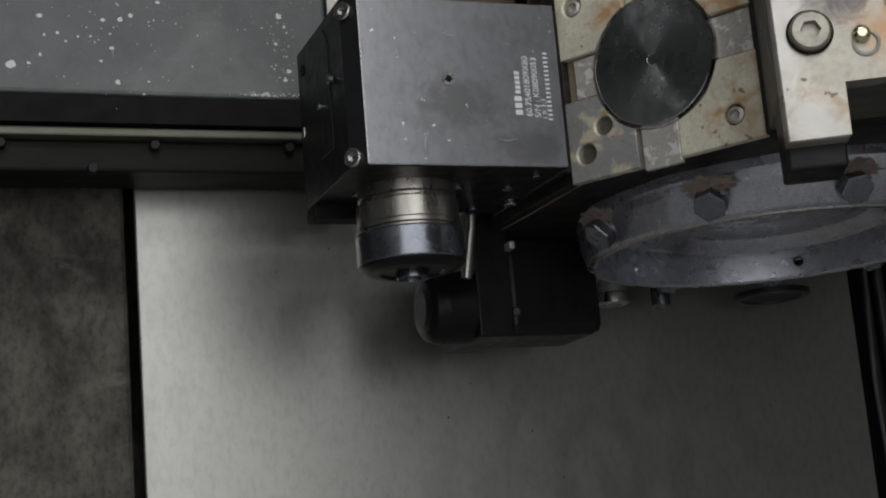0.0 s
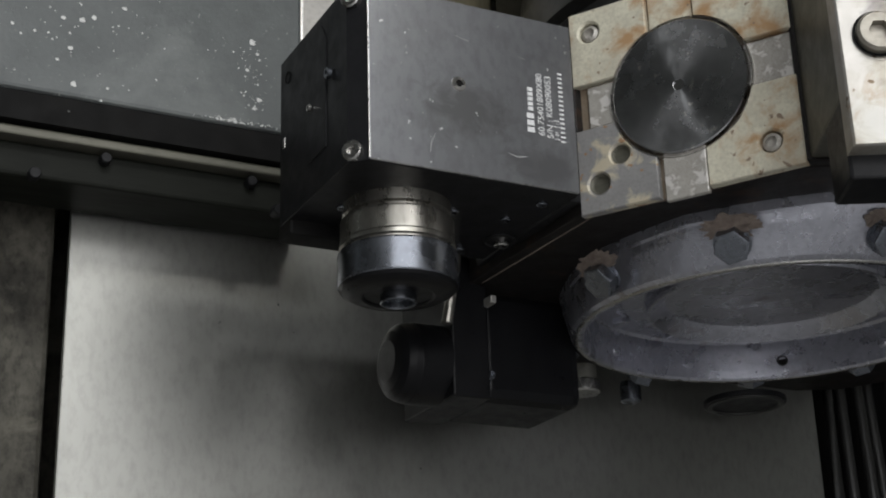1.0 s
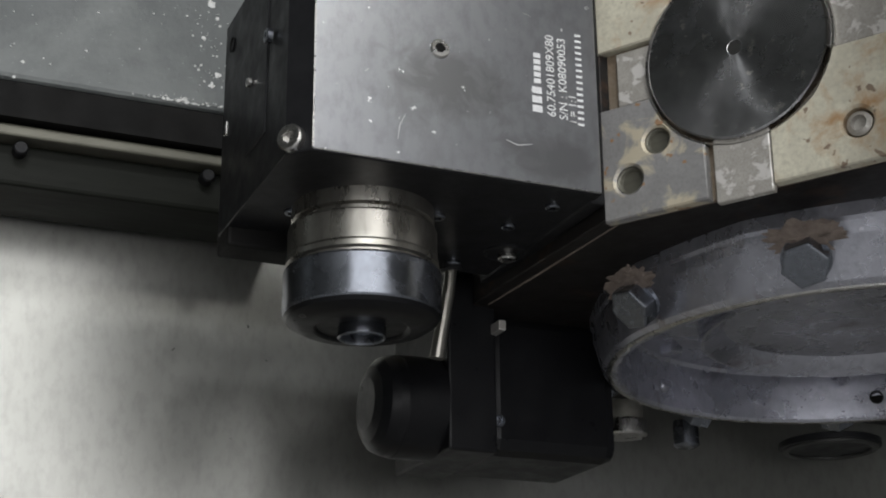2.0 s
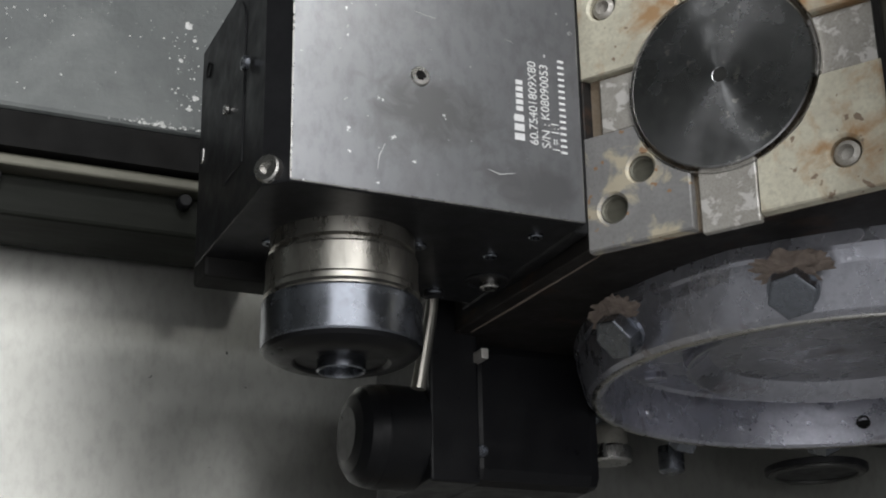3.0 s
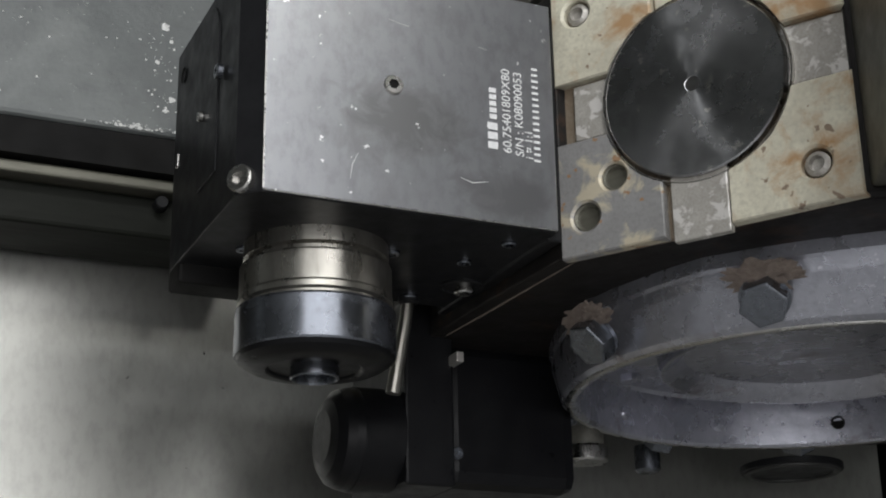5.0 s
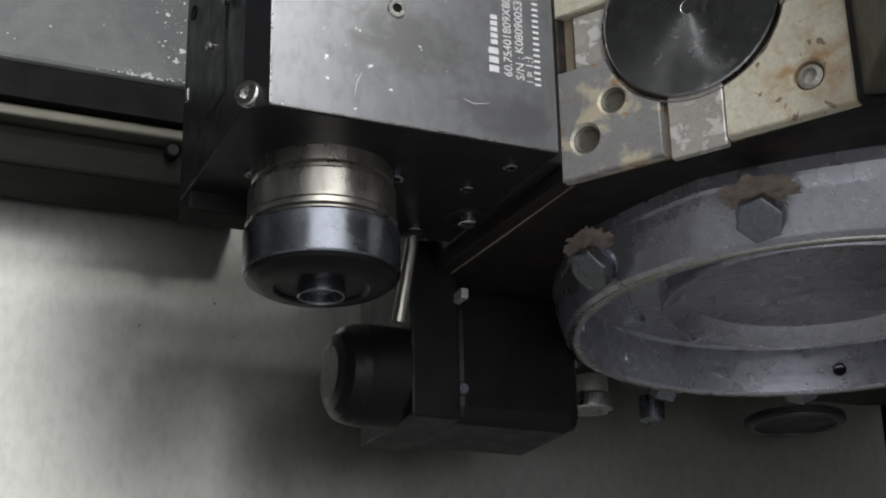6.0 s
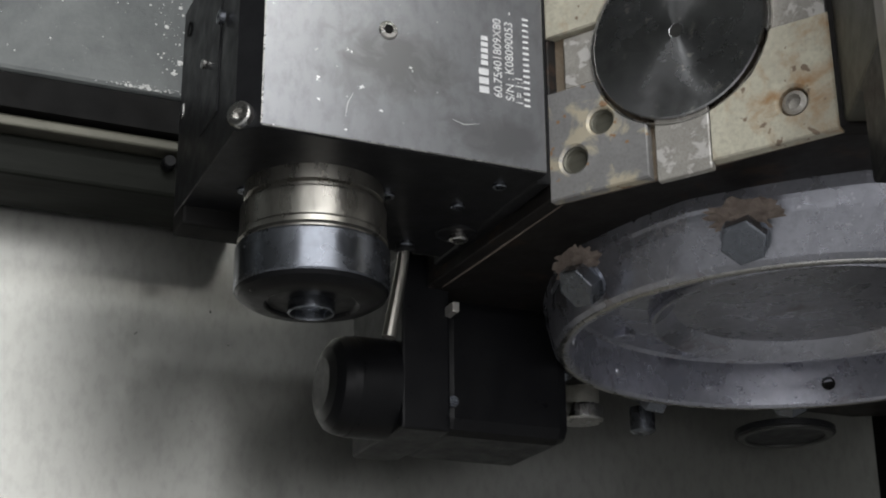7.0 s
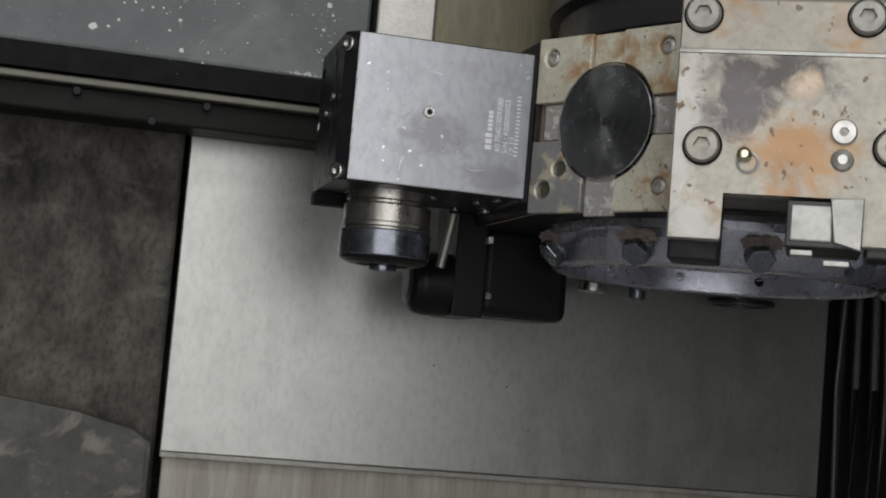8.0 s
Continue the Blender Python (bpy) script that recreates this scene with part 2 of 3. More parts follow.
def plate(outer, holes, front, back, hole_depth=None, lip=0.0008):
    """A plate in x and z that faces -y, front at y = front, with blind round holes (x, z, r) sunk into it, and a chamfered edge."""
    bm = bmesh.new()

    def loop(pts, y):
        return [bm.verts.new((x, y, z)) for x, z in pts]

    def edges(vs):
        return [bm.edges.new((vs[i], vs[(i + 1) % len(vs)])) for i in range(len(vs))]

    cx, cz = sum(p[0] for p in outer) / len(outer), sum(p[1] for p in outer) / len(outer)
    inner = [(x + (cx - x) * lip / max(math.hypot(cx - x, cz - z), 1e-6), z + (cz - z) * lip / max(math.hypot(cx - x, cz - z), 1e-6)) for x, z in outer]
    fr = loop(inner, front)
    es = edges(fr)
    sunk = []
    for hx, hz, hr in holes:
        h = loop(ring_pts(hr * 1.18, 24, hx, hz), front)
        es += edges(h)
        sunk.append((h, hx, hz, hr))
    bmesh.ops.triangle_fill(bm, use_beauty=True, edges=es)

    def bridge(a, b):
        for i in range(len(a)):
            j = (i + 1) % len(a)
            bm.faces.new((a[i], a[j], b[j], b[i]))

    sh = loop(outer, front + lip)
    bk = loop(outer, back)
    bridge(fr, sh)
    bridge(sh, bk)
    bm.faces.new(bk)
    for h, hx, hz, hr in sunk:
        a = loop(ring_pts(hr, 24, hx, hz), front + hr * 0.18)
        b = loop(ring_pts(hr * 0.96, 24, hx, hz), front + (hole_depth or hr * 2.2))
        bridge(h, a)
        bridge(a, b)
        bm.faces.new(b)
    return bm


def socket_screw(r, h, hexr, deep):
    """A socket head cap screw's head, axis z, foot at z = 0."""
    bm = bmesh.new()
    n = 36

    def ring(rr, z):
        return [bm.verts.new((x, y, z)) for x, y in ring_pts(rr, n)]

    def hexring(rr, z):
        out = []
        for i in range(n):
            a = 2 * math.pi * i / n
            k = rr * math.cos(math.pi / 6) / math.cos((a % (math.pi / 3)) - math.pi / 6)
            out.append(bm.verts.new((k * math.cos(a), k * math.sin(a), z)))
        return out

    rings = [ring(r, 0), ring(r, h - r * 0.14), ring(r * 0.88, h), hexring(hexr, h), hexring(hexr * 0.97, h - deep)]
    for a, b in zip(rings, rings[1:]):
        for i in range(n):
            j = (i + 1) % n
            bm.faces.new((a[i], a[j], b[j], b[i]))
    bm.faces.new(rings[-1])
    bm.faces.new(rings[0][::-1])
    return bm


def hex_bolt(r, h):
    bm = prism(ring_pts(r, 6), 0, h, bev=0.0)
    top = [f for f in bm.faces if f.normal.z > 0.9 or all(v.co.z > h - 1e-6 for v in f.verts)]
    bmesh.ops.bevel(bm, geom=list({e for f in top for e in f.edges}), offset=r * 0.10, segments=2, affect="EDGES", profile=0.6)
    lathe([(0, -0.0015), (r * 1.02, -0.0015), (r * 1.02, 0.0004), (0, 0.0004)], 24, bm)
    return bm


def tube(points, r, n=14):
    bm = bmesh.new()
    rings = []
    pts = [Vector(p) for p in points]
    for i, p in enumerate(pts):
        d = (pts[min(i + 1, len(pts) - 1)] - pts[max(i - 1, 0)]).normalized()
        q = d.to_track_quat("Z", "Y")
        rr = r[i] if isinstance(r, (list, tuple)) else r
        rings.append([bm.verts.new(p + q @ Vector((rr * math.cos(2 * math.pi * k / n), rr * math.sin(2 * math.pi * k / n), 0))) for k in range(n)])
    for a, b in zip(rings, rings[1:]):
        for k in range(n):
            bm.faces.new((a[k], a[(k + 1) % n], b[(k + 1) % n], b[k]))
    bm.faces.new(rings[0][::-1])
    bm.faces.new(rings[-1])
    return bm


# ---- structure: the machine's inside ----
def wall(name, x0, x1, y0, y1, z0, z1, material, label, bev=0.0):
    ob = part(name, box(x0, x1, y0, y1, ZB + z0, ZB + z1, bev), material)
    return tagged(ob, label, "wall", kind="structure")


wall("wall_back", -1.2, 1.4, 0.40, 0.46, -1.1, 1.6, M_GRIME, "grimy dark back wall of the machine")
wall("wall_left", -1.26, -1.2, -1.6, 0.46, -1.1, 1.6, M_WALL, "grey painted side wall of the enclosure")
wall("wall_right", 1.4, 1.46, -1.6, 0.46, -1.1, 1.6, M_WALL, "grey painted side wall of the enclosure")
wall("wall_front_low", -1.26, 1.46, -1.60, -1.54, -1.1, -0.50, M_WALL, "grey painted sill below the open machine door")
wall("wall_front_right", 0.45, 1.46, -1.60, -1.54, -0.50, 1.6, M_WALL, "dark painted front panel beside the open door")
wall("wall_front_left", -1.26, -1.14, -1.60, -1.54, -0.50, 1.6, M_WALL, "dark painted front panel beside the open door")
wall("wall_front_top", -1.14, 0.45, -1.60, -1.54, 1.48, 1.6, M_WALL, "dark painted lintel over the open door")
# unseen tray, added and kept pale to throw light up at the hub
tagged(part("floor", box(-1.26, 1.46, -1.60, 0.46, ZB - 0.52, ZB - 0.50), M_BOUNCE), "unseen pale tray added to bounce light up onto the turret", "floor", kind="structure")
tagged(part("ceiling", box(-1.26, 1.46, -1.60, 0.46, ZB + 1.6, ZB + 1.66), M_WALL), "grey painted roof of the enclosure", "ceiling", kind="structure")

# casting beside the cover sheet; its lit lower part is an added paler slab
casting = thing("bed_casting", pose(0, 0, ZB), "grimy dark cast-iron bed beside the cover sheet", "machine bed", kind="structure")
bm = box(-1.0, -0.0855, 0.287, 0.40, -0.9, 0.085, 0.004)
part("casting_face", bm, M_GRIME, casting)
part("lit_slab", prism([(-1.0, -0.9), (-0.088, -0.9), (-0.089, -0.192), (-0.104, -0.182), (-0.15, -0.172), (-0.21, -0.164), (-0.34, -0.154), (-1.0, -0.13)], 0, 0.022, 0.006), M_CASTLIT, casting,
     "lit lower part of the casting as a paler slab", at=Matrix(((1, 0, 0, 0), (0, 0, -1, 0.2875), (0, 1, 0, 0), (0, 0, 0, 1))))

# way cover
cover = thing("way_cover", pose(0, 0, ZB), "scuffed bright steel way cover sheet behind the turret", "way cover", kind="structure")
part("cover_sheet", box(-0.0838, 0.483, 0.255, 0.260, -0.1975, 0.085, 0.001), M_SHEET, cover)
part("lower_sheet", box(-0.0810, 0.486, 0.263, 0.269, -0.9, -0.16, 0.001), M_SHEET2, cover, "streaked brownish lower cover sheet")
part("wiper_edge", box(-0.0838, 0.483, 0.2525, 0.263, -0.2020, -0.1975, 0.001), M_DARK, cover, "dark rubber wiper edge")

# slide plate with rails
slide = thing("cross_slide_plate", pose(0, 0, ZB), "grey painted cross-slide plate splashed with white paint", "machine slide", kind="structure")
part("painted_plate", box(-1.0, 0.040, 0.187, 0.24, 0.099, 0.80, 0.0025), M_PAINT, slide)
# near-black strip puts the shade below the plate into the colour
part("plate_shade", box(-1.0, 0.034, 0.1895, 0.24, 0.0805, 0.0985), M_VOID, slide, "black strip painting the shade below the plate")
part("rail_strip", box(-1.0, 0.05, 0.194, 0.232, 0.0730, 0.0790, 0.0012), M_RAIL, slide, "oily bright rail strip")
part("lower_rail", box(-1.0, 0.06, 0.203, 0.248, 0.052, 0.0728, 0.002), M_DARKRAIL, slide, "near-black lower rail")
for x in (-0.260, -0.175, -0.078, 0.012):
    part("rail_bolt", lathe([(0, 0.009), (0.0028, 0.009), (0.0034, 0.008), (0.0034, 0), (0, 0)], 20), M_BLACK, slide, at=pose(x, 0.205, 0.0685, 90))
for x in (-0.235, -0.118, 0.03):
    part("rail_bolt", lathe([(0, 0.008), (0.0030, 0.008), (0.0036, 0.007), (0.0036, 0), (0, 0)], 20), M_BLACK, slide, at=pose(x, 0.2055, 0.053, 90))

# white paint splashes on the plate
rng = random.Random(4)
bm = bmesh.new()
SPLASH = [(-0.168, 0.117, 3.2), (-0.157, 0.118, 1.2), (-0.150, 0.150, 1.8), (-0.110, 0.149, 1.4), (-0.099, 0.150, 1.9), (-0.092, 0.153, 1.7), (-0.102, 0.107, 1.9),
          (-0.105, 0.130, 1.4), (-0.074, 0.163, 1.5), (-0.139, 0.139, 1.3), (-0.150, 0.124, 1.2), (-0.112, 0.121, 1.1), (-0.125, 0.176, 2.4), (-0.060, 0.186, 2.2), (-0.082, 0.108, 0.9),
          (0.007, 0.1575, 2.2), (0.0105, 0.1500, 1.1), (0.004, 0.1375, 1.3), (0.012, 0.1185, 1.7), (0.009, 0.1120, 1.2)]


def splash(x, z, r):
    pts = []
    for i in range(11):
        a = 2 * math.pi * i / 11
        k = r * (0.75 + 0.5 * rng.random())
        pts.append((x + k * math.cos(a), z + 0.9 * k * math.sin(a)))
    y = 0.187 - 0.0003
    vs = [bm.verts.new((px, y, pz)) for px, pz in pts]
    c = bm.verts.new((x, y - 0.0004, z))
    for i in range(11):
        bm.faces.new((vs[i], vs[(i + 1) % 11], c))


for x, z, r in SPLASH:
    splash(x, z, r * 0.001)
for _ in range(70):
    splash(-0.100 + rng.gauss(0, 0.035), 0.150 + rng.gauss(0, 0.022), 0.0003 + 0.0006 * rng.random() ** 2)
for _ in range(60):
    splash(0.008 + rng.gauss(0, 0.005), 0.108 + rng.random() * 0.045, 0.0002 + 0.0006 * rng.random() ** 2)
for _ in range(130):
    splash(-0.004 + rng.gauss(0, 0.011), 0.1005 + abs(rng.gauss(0, 0.0012)), 0.0002 + 0.0006 * rng.random() ** 2)
tagged(part("paint_splashes", bm, M_CHIP, None, at=pose(0, 0, ZB)), "dried white paint splashes on the grey plate", "paint splash", kind="stuff")

# column above, between slide plate and turret housing
column = thing("column_cover", pose(0, 0, ZB), "pale scuffed and oil-stained column covers behind the holder", "cover", kind="structure")
# gap filled with near-black, its shade put into the colour
part("gap_strip", box(0.034, 0.052, 0.232, 0.26, 0.07, 0.8), M_VOID, column, "black strip painting the shade of a gap")
part("pale_strip", box(0.050, 0.098, 0.215, 0.26, 0.115, 0.8, 0.002), M_RUBBED, column, "pale rubbed steel strip")
part("stained_strip", box(0.099, 0.20, 0.222, 0.26, 0.10, 0.8, 0.002), M_OCHRE, column, "yellow-brown oil-stained strip")
part("backing", box(0.05, 0.9, 0.262, 0.30, 0.05, 0.8), M_GRIME, column)

# dark corner beyond the cover sheet, with hanging hoses
corner = thing("corner_post", pose(0, 0, ZB), "near-black post beyond the cover sheet", "machine post", kind="structure")
# near-black box fills the dark area behind the hoses
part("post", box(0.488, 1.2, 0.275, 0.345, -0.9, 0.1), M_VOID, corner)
for i, x in enumerate((0.499, 0.515, 0.529, 0.542, 0.560)):
    h = thing("hose", pose(x, 0.257 + 0.004 * (i % 2), ZB), "thin dark rubber hose hanging beyond the cover", "hose", "hanging hoses")
    part("hose_run", tube([(0, 0, 0.02), (0.002 * i, 0.0, -0.1), (0.001, 0.0, -0.3), (-0.004 * i, 0.0, -0.7)], 0.0042), M_HOUSING, h, smooth=True)

# ---- the turret ----
AX, AY, A = 0.346, 0.076, 0.222
FIRST = -57.67


def station(k, z=0.0):
    """The frame of tool station k: x along the facet, -y outwards, origin on the turret's axis."""
    return pose(AX, AY, ZB + z, 0, 0, FIRST + 30 * k)


turret = thing("tool_turret", pose(AX, AY, ZB, 0, 0, FIRST), "twelve-sided tool turret of oily dark steel", "tool turret")
A2 = A - 0.006
poly = ring_pts(A2 / math.cos(math.radians(15)), 12, turn=math.radians(-75))
part("turret_drum", prism(poly, -0.007, 0.111, 0.0015), M_TURRET, turret)
part("turret_housing", lathe([(0, 0.120), (0.172, 0.120), (0.178, 0.126), (0.178, 0.150), (0.186, 0.154), (0.186, 0.176), (0.180, 0.180),
                              (0.180, 0.205), (0.196, 0.215), (0.196, 0.5), (0, 0.5)], 96), M_HOUSING, turret, "dark oily round turret housing", smooth=True)
for k in (-1, 0):
    part("rusty_edge", tube([(-0.056, -A2 + 0.0008, -0.0066), (-0.01, -A2 + 0.0006, -0.0069), (0.056, -A2 + 0.0008, -0.0066)], [0.0003, 0.0005, 0.0003], 8), M_RUST, turret, "rusty lower edge", at=pose(0, 0, 0, 0, 0, 30 * k))
part("neck", lathe([(0.165, 0.108), (0.165, 0.122)], 64), M_VOID, turret)

# hub below: a many-sided skirt that runs into a round lip, with a recess
HUB = pose(AX, AY, 0, 0, 0, FIRST).inverted() @ Vector((0.287, 0.058, 0.0))  # the hub sits off the turret's axis
HX, HY = HUB.x, HUB.y
bm = bmesh.new()
N = 144
rows = []
for r0, z, poly_share, up in ((0.1365, -0.0065, 0.5, 1), (0.1365, -0.0125, 0.5, 1), (0.1355, -0.0140, 0.5, 1), (0.1330, -0.0190, 0.4, 0.8), (0.1205, -0.0340, 0.10, 0.1), (0.1175, -0.0358, 0.0, 0), (0.1155, -0.0366, 0.0, 0),
                              (0.1132, -0.0366, 0.0, 0), (0.1120, -0.0352, 0.0, 0), (0.1108, -0.0125, 0.0, 0), (0.1090, -0.0108, 0.0, 0), (0.0880, -0.0105, 0.0, 0)):
    ring = []
    for i in range(N):
        a = 2 * math.pi * i / N
        k = 1 / math.cos(((a + math.radians(15)) % math.radians(30)) - math.radians(15))
        r = r0 * (1 + (k - 1) * poly_share)
        ang = a + math.radians(-80)
        ring.append(bm.verts.new((r * math.cos(ang) + HX + 0.0125 * up, r * math.sin(ang) + HY + 0.0075 * up, z)))
    rows.append(ring)
for a, b in zip(rows, rows[1:]):
    for i in range(N):
        bm.faces.new((a[i], a[(i + 1) % N], b[(i + 1) % N], b[i]))
part("hub", bm, M_HUB, turret, "worn grey twelve-sided hub with a round recess", smooth=True)
part("hub_cover", lathe([(0, -0.0150), (0.062, -0.0150), (0.0645, -0.0175), (0.0715, -0.0228), (0.0730, -0.0228), (0.0740, -0.0210), (0.0745, -0.0150), (0.0875, -0.0142), (0.0895, -0.0115), (0.0895, -0.0085)], 96),
     M_HUB, turret, "round stepped cover inside the hub", smooth=True, at=pose(HX, HY, 0))
# bright ring for the highlight that runs along the worn rim
part("lip_edge", lathe([(0.1176, -0.0356), (0.1172, -0.0364), (0.1164, -0.03680), (0.1156, -0.03685), (0.1150, -0.0366)], 144), M_STEEL, turret, "worn edge of the hub, its highlight set in as a bright ring", smooth=True, at=pose(HX, HY, 0))
for deg, rr in ((118, 0.100), (148, 0.097), (178, 0.098), (215, 0.099), (250, 0.098)):
    part("cover_bolt", hex_bolt(0.0062, 0.0040), M_HUB, turret, "worn low bolt inside the hub", at=pose(HX, HY, 0, 0, 0, deg) @ pose(rr, 0, -0.0104, 180))
for k, ang in enumerate((-79.5, -114.5, -174, -44.5, -12, 20, 52, 84, 116, 150)):
    tilt = pose(HX, HY, 0, 0, 0, ang + 90) @ pose(0, -0.1288, -0.0262, 90 + 40)
    part("hex_bolt", hex_bolt(0.0098, 0.0072), M_NUT, turret, at=tilt @ pose(0, 0, 0.0012, 0, 0, 12 + 37 * (k % 3)))
    bmr = bmesh.new()
    bmesh.ops.create_icosphere(bmr, subdivisions=4, radius=1.0)
    for v in bmr.verts:
        n_ = noise.noise(v.co * 2.3 + Vector((k, 0, 0))) * 0.5 + noise.noise(v.co * 6.0 + Vector((0, k, 0))) * 0.35 + noise.noise(v.co * 15.0) * 0.25
        v.co = Vector((v.co.x * 0.0125 * (1 + n_), v.co.y * 0.0058 * (1 + n_), v.co.z * 0.0020 * (1 + n_)))
    part("rust_crust", bmr, M_RUST, turret, "rusty crust above a bolt", at=tilt @ pose(0.001, 0.0088, 0.0004))

# small rivets round the inside of the lip, and holes painted as near-black discs
for k in range(11):
    m = pose(HX, HY, 0, 0, 0, 32.5 * k + 16) @ pose(0, 0.1112, -0.0255, 90)
    if k % 4 == 0:
        # raised near-black disc, the hole's inner shade is in its colour
        part("set_screw", lathe([(0.0036, 0.0006), (0.0030, 0.0006), (0.0027, -0.0002), (0.0, -0.0002)], 20), M_VOID, turret, "near-black disc painting a threaded hole's dark inside", at=m)
    else:
        part("rivet", lathe([(0.0036, 0.0), (0.0034, 0.0010), (0.0026, 0.0016), (0.0, 0.0018)], 20), M_HUB, turret, smooth=True, at=m)


# mounting face of the free station
PZ = 0.051
face = thing("mounting_face", station(0), "rust-stained mounting face of the free turret station", "mounting face")
part("key_bed", box(-0.0605, 0.0605, -A + 0.0045, -A + 0.0062, PZ - 0.0583, PZ + 0.0595, 0.0006), M_RECESS, face, "rusty recessed keyways")
KX0, KX1, KZ0, KZ1, RB = -0.0160, 0.0105, -0.0105, 0.0155, 0.0396


def corner_pad(sx, sz):
    """One of the four raised corner pads, its inner corner cut by the bore."""
    xk = KX1 if sx > 0 else KX0
    zk = KZ1 if sz > 0 else KZ0
    xo, zo = sx * 0.0605, (0.0595 if sz > 0 else -0.0585)
    a0 = math.atan2(math.sqrt(RB * RB - xk * xk) * sz, xk)
    a1 = math.atan2(zk, math.sqrt(RB * RB - zk * zk) * sx)
    if a1 - a0 > math.pi:
        a1 -= 2 * math.pi
    if a0 - a1 > math.pi:
        a1 += 2 * math.pi
    arc = [(RB * math.cos(a0 + (a1 - a0) * i / 16), RB * math.sin(a0 + (a1 - a0) * i / 16)) for i in range(17)]
    pts = [(xk, zo)] + arc + [(xo, zk), (xo, zo)]
    return [(x, PZ + z) for x, z in pts]


HOLE = 0.0059
for sx, sz in ((-1, -1), (1, -1), (-1, 1), (1, 1)):
    holes = [(sx * 0.0465 - 0.0025, PZ + (0.046 if sz > 0 else -0.0428), HOLE)]
    if sx < 0 and sz < 0:
        holes.append((-0.0362, PZ - 0.0290, 0.0055))
    part("corner_pad", plate(corner_pad(sx, sz), holes, -A, -A + 0.0050), M_PAD2 if (sx < 0 and sz < 0) else M_PAD, face)
    if not (sx < 0 and sz < 0):
        hx, hz, _ = holes[0]
        bm = lathe([(0.0048, 0.0), (0.0048, 0.0030), (0.0030, 0.0042), (0.0026, 0.0016), (0, 0.0010)], 24)
        part("plug", bm, M_KEY, face, "worn steel plug in a tapped hole", smooth=True, at=pose(hx, -A + 0.0052, hz, 90))
for hx, hz, hr in ((-0.0490, -0.0428, 0.0056), (-0.0362, -0.0290, 0.0052)):
    part("tapped_hole", lathe([(hr, 0.0010), (hr * 0.86, 0.0002), (hr * 0.9, -0.0004), (hr * 0.80, -0.0012), (0, -0.0014)], 24), M_RAIL, face, at=pose(hx, -A + 0.0026, PZ + hz, 90))
part("key_block", box(KX0 + 0.0030, KX1 - 0.0004, -A + 0.0008, -A + 0.0045, PZ - 0.0612, PZ - 0.0350, 0.0007), M_KEY, face, "scraped bright key block")
part("key_block", box(KX0 + 0.0010, KX1 - 0.001, -A + 0.0025, -A + 0.0046, PZ + 0.0345, PZ + 0.0590, 0.0007), M_PAD, face)
part("key_block", box(0.0345, 0.0600, -A + 0.0030, -A + 0.0046, PZ + KZ0 + 0.001, PZ + KZ1 - 0.001, 0.0006), M_KEY, face)
part("key_block", box(-0.0530, -0.0360, -A + 0.0025, -A + 0.0046, PZ + KZ0 + 0.001, PZ + KZ1 - 0.0012, 0.0006), M_KEY, face)
part("bore_lip", lathe([(0.0392, -0.0046), (0.0392, -0.0006), (0.0389, -0.0002), (0.0386, -0.0006), (0.0386, -0.0046)], 96), M_STEEL, face, "bright lip round the bore", smooth=True, at=pose(0, -A, PZ, 90))
part("bore_cover", lathe([(0.0029, 0.0002), (0.0030, 0.0011), (0.0032, 0.0012), (0.0366, 0.0012), (0.0372, 0.0006), (0.0372, -0.004)], 128), M_DISC, face, "dark turned steel cover disc", smooth=True, at=pose(0, -A, PZ, 90))

part("centre_dimple", lathe([(0.0, 0.0008), (0.0030, 0.0008), (0.0030, -0.001)], 32), M_HOUSING, face, "dull centre dimple", at=pose(0, -A, PZ, 90))

# plain faces of the stations that carry holders
for k in (-2, -1, 1, 2):
    f = tagged(part("station_face", box(-0.0585, 0.0585, -A + 0.0002, -A + 0.008, PZ - 0.0575, PZ + 0.0595, 0.0008), M_TURRET, turret, at=pose(0, 0, 0, 0, 0, 30 * k)))

# ---- the driven tool holder ----
W, D, H = 0.1205, 0.104, 0.098
holder = thing("driven_tool_holder", pose(0, 0, ZB), "dark steel driven tool holder with a collet chuck", "tool holder")
CH = 0.0075
X0 = -0.0062  # the left flank
foot = [(X0 + CH, 0), (W, 0), (W, D), (X0 + 0.004, D), (X0, D - 0.004), (X0, CH)]
bm = prism(foot, 0, H, 0.0006)
part("body", bm, M_BLACK, holder, "blackened steel holder body")
part("ground_face", box(X0 + CH + 0.0004, W - 0.0004, -0.0012, 0.0004, 0.0006, H - 0.0006, 0.0005), M_BLOCK, holder, "ground grey steel face with marking")
part("worn_edge", tube([(X0 + CH + 0.0005, -0.0008, 0.001), (X0 + CH + 0.0005, -0.0008, H - 0.001)], 0.00042, 8), M_STEEL, holder, "edge worn bright")
part("worn_edge", tube([(X0 + CH + 0.001, -0.0008, 0.0007), (W - 0.001, -0.0008, 0.0007)], 0.00030, 8), M_STEEL, holder, "edge worn bright")
part("base_flange", box(W - 0.0016, W + 0.0050, 0.006, 0.112, -0.001, H - 0.001, 0.001), M_BLACK, holder)
arch = [(0.034, 0.020), (0.060, 0.020)] + [(0.047 + 0.013 * math.cos(a * math.pi / 10), 0.078 + 0.016 * math.sin(a * math.pi / 10)) for a in range(11)]
part("side_cover", prism(arch, 0, 0.0009, 0.0003), M_BLACK, holder, "flat arched side cover", at=Matrix(((0, 0, -1, X0 + 0.0003), (1, 0, 0, 0), (0, 1, 0, 0), (0, 0, 0, 1))))
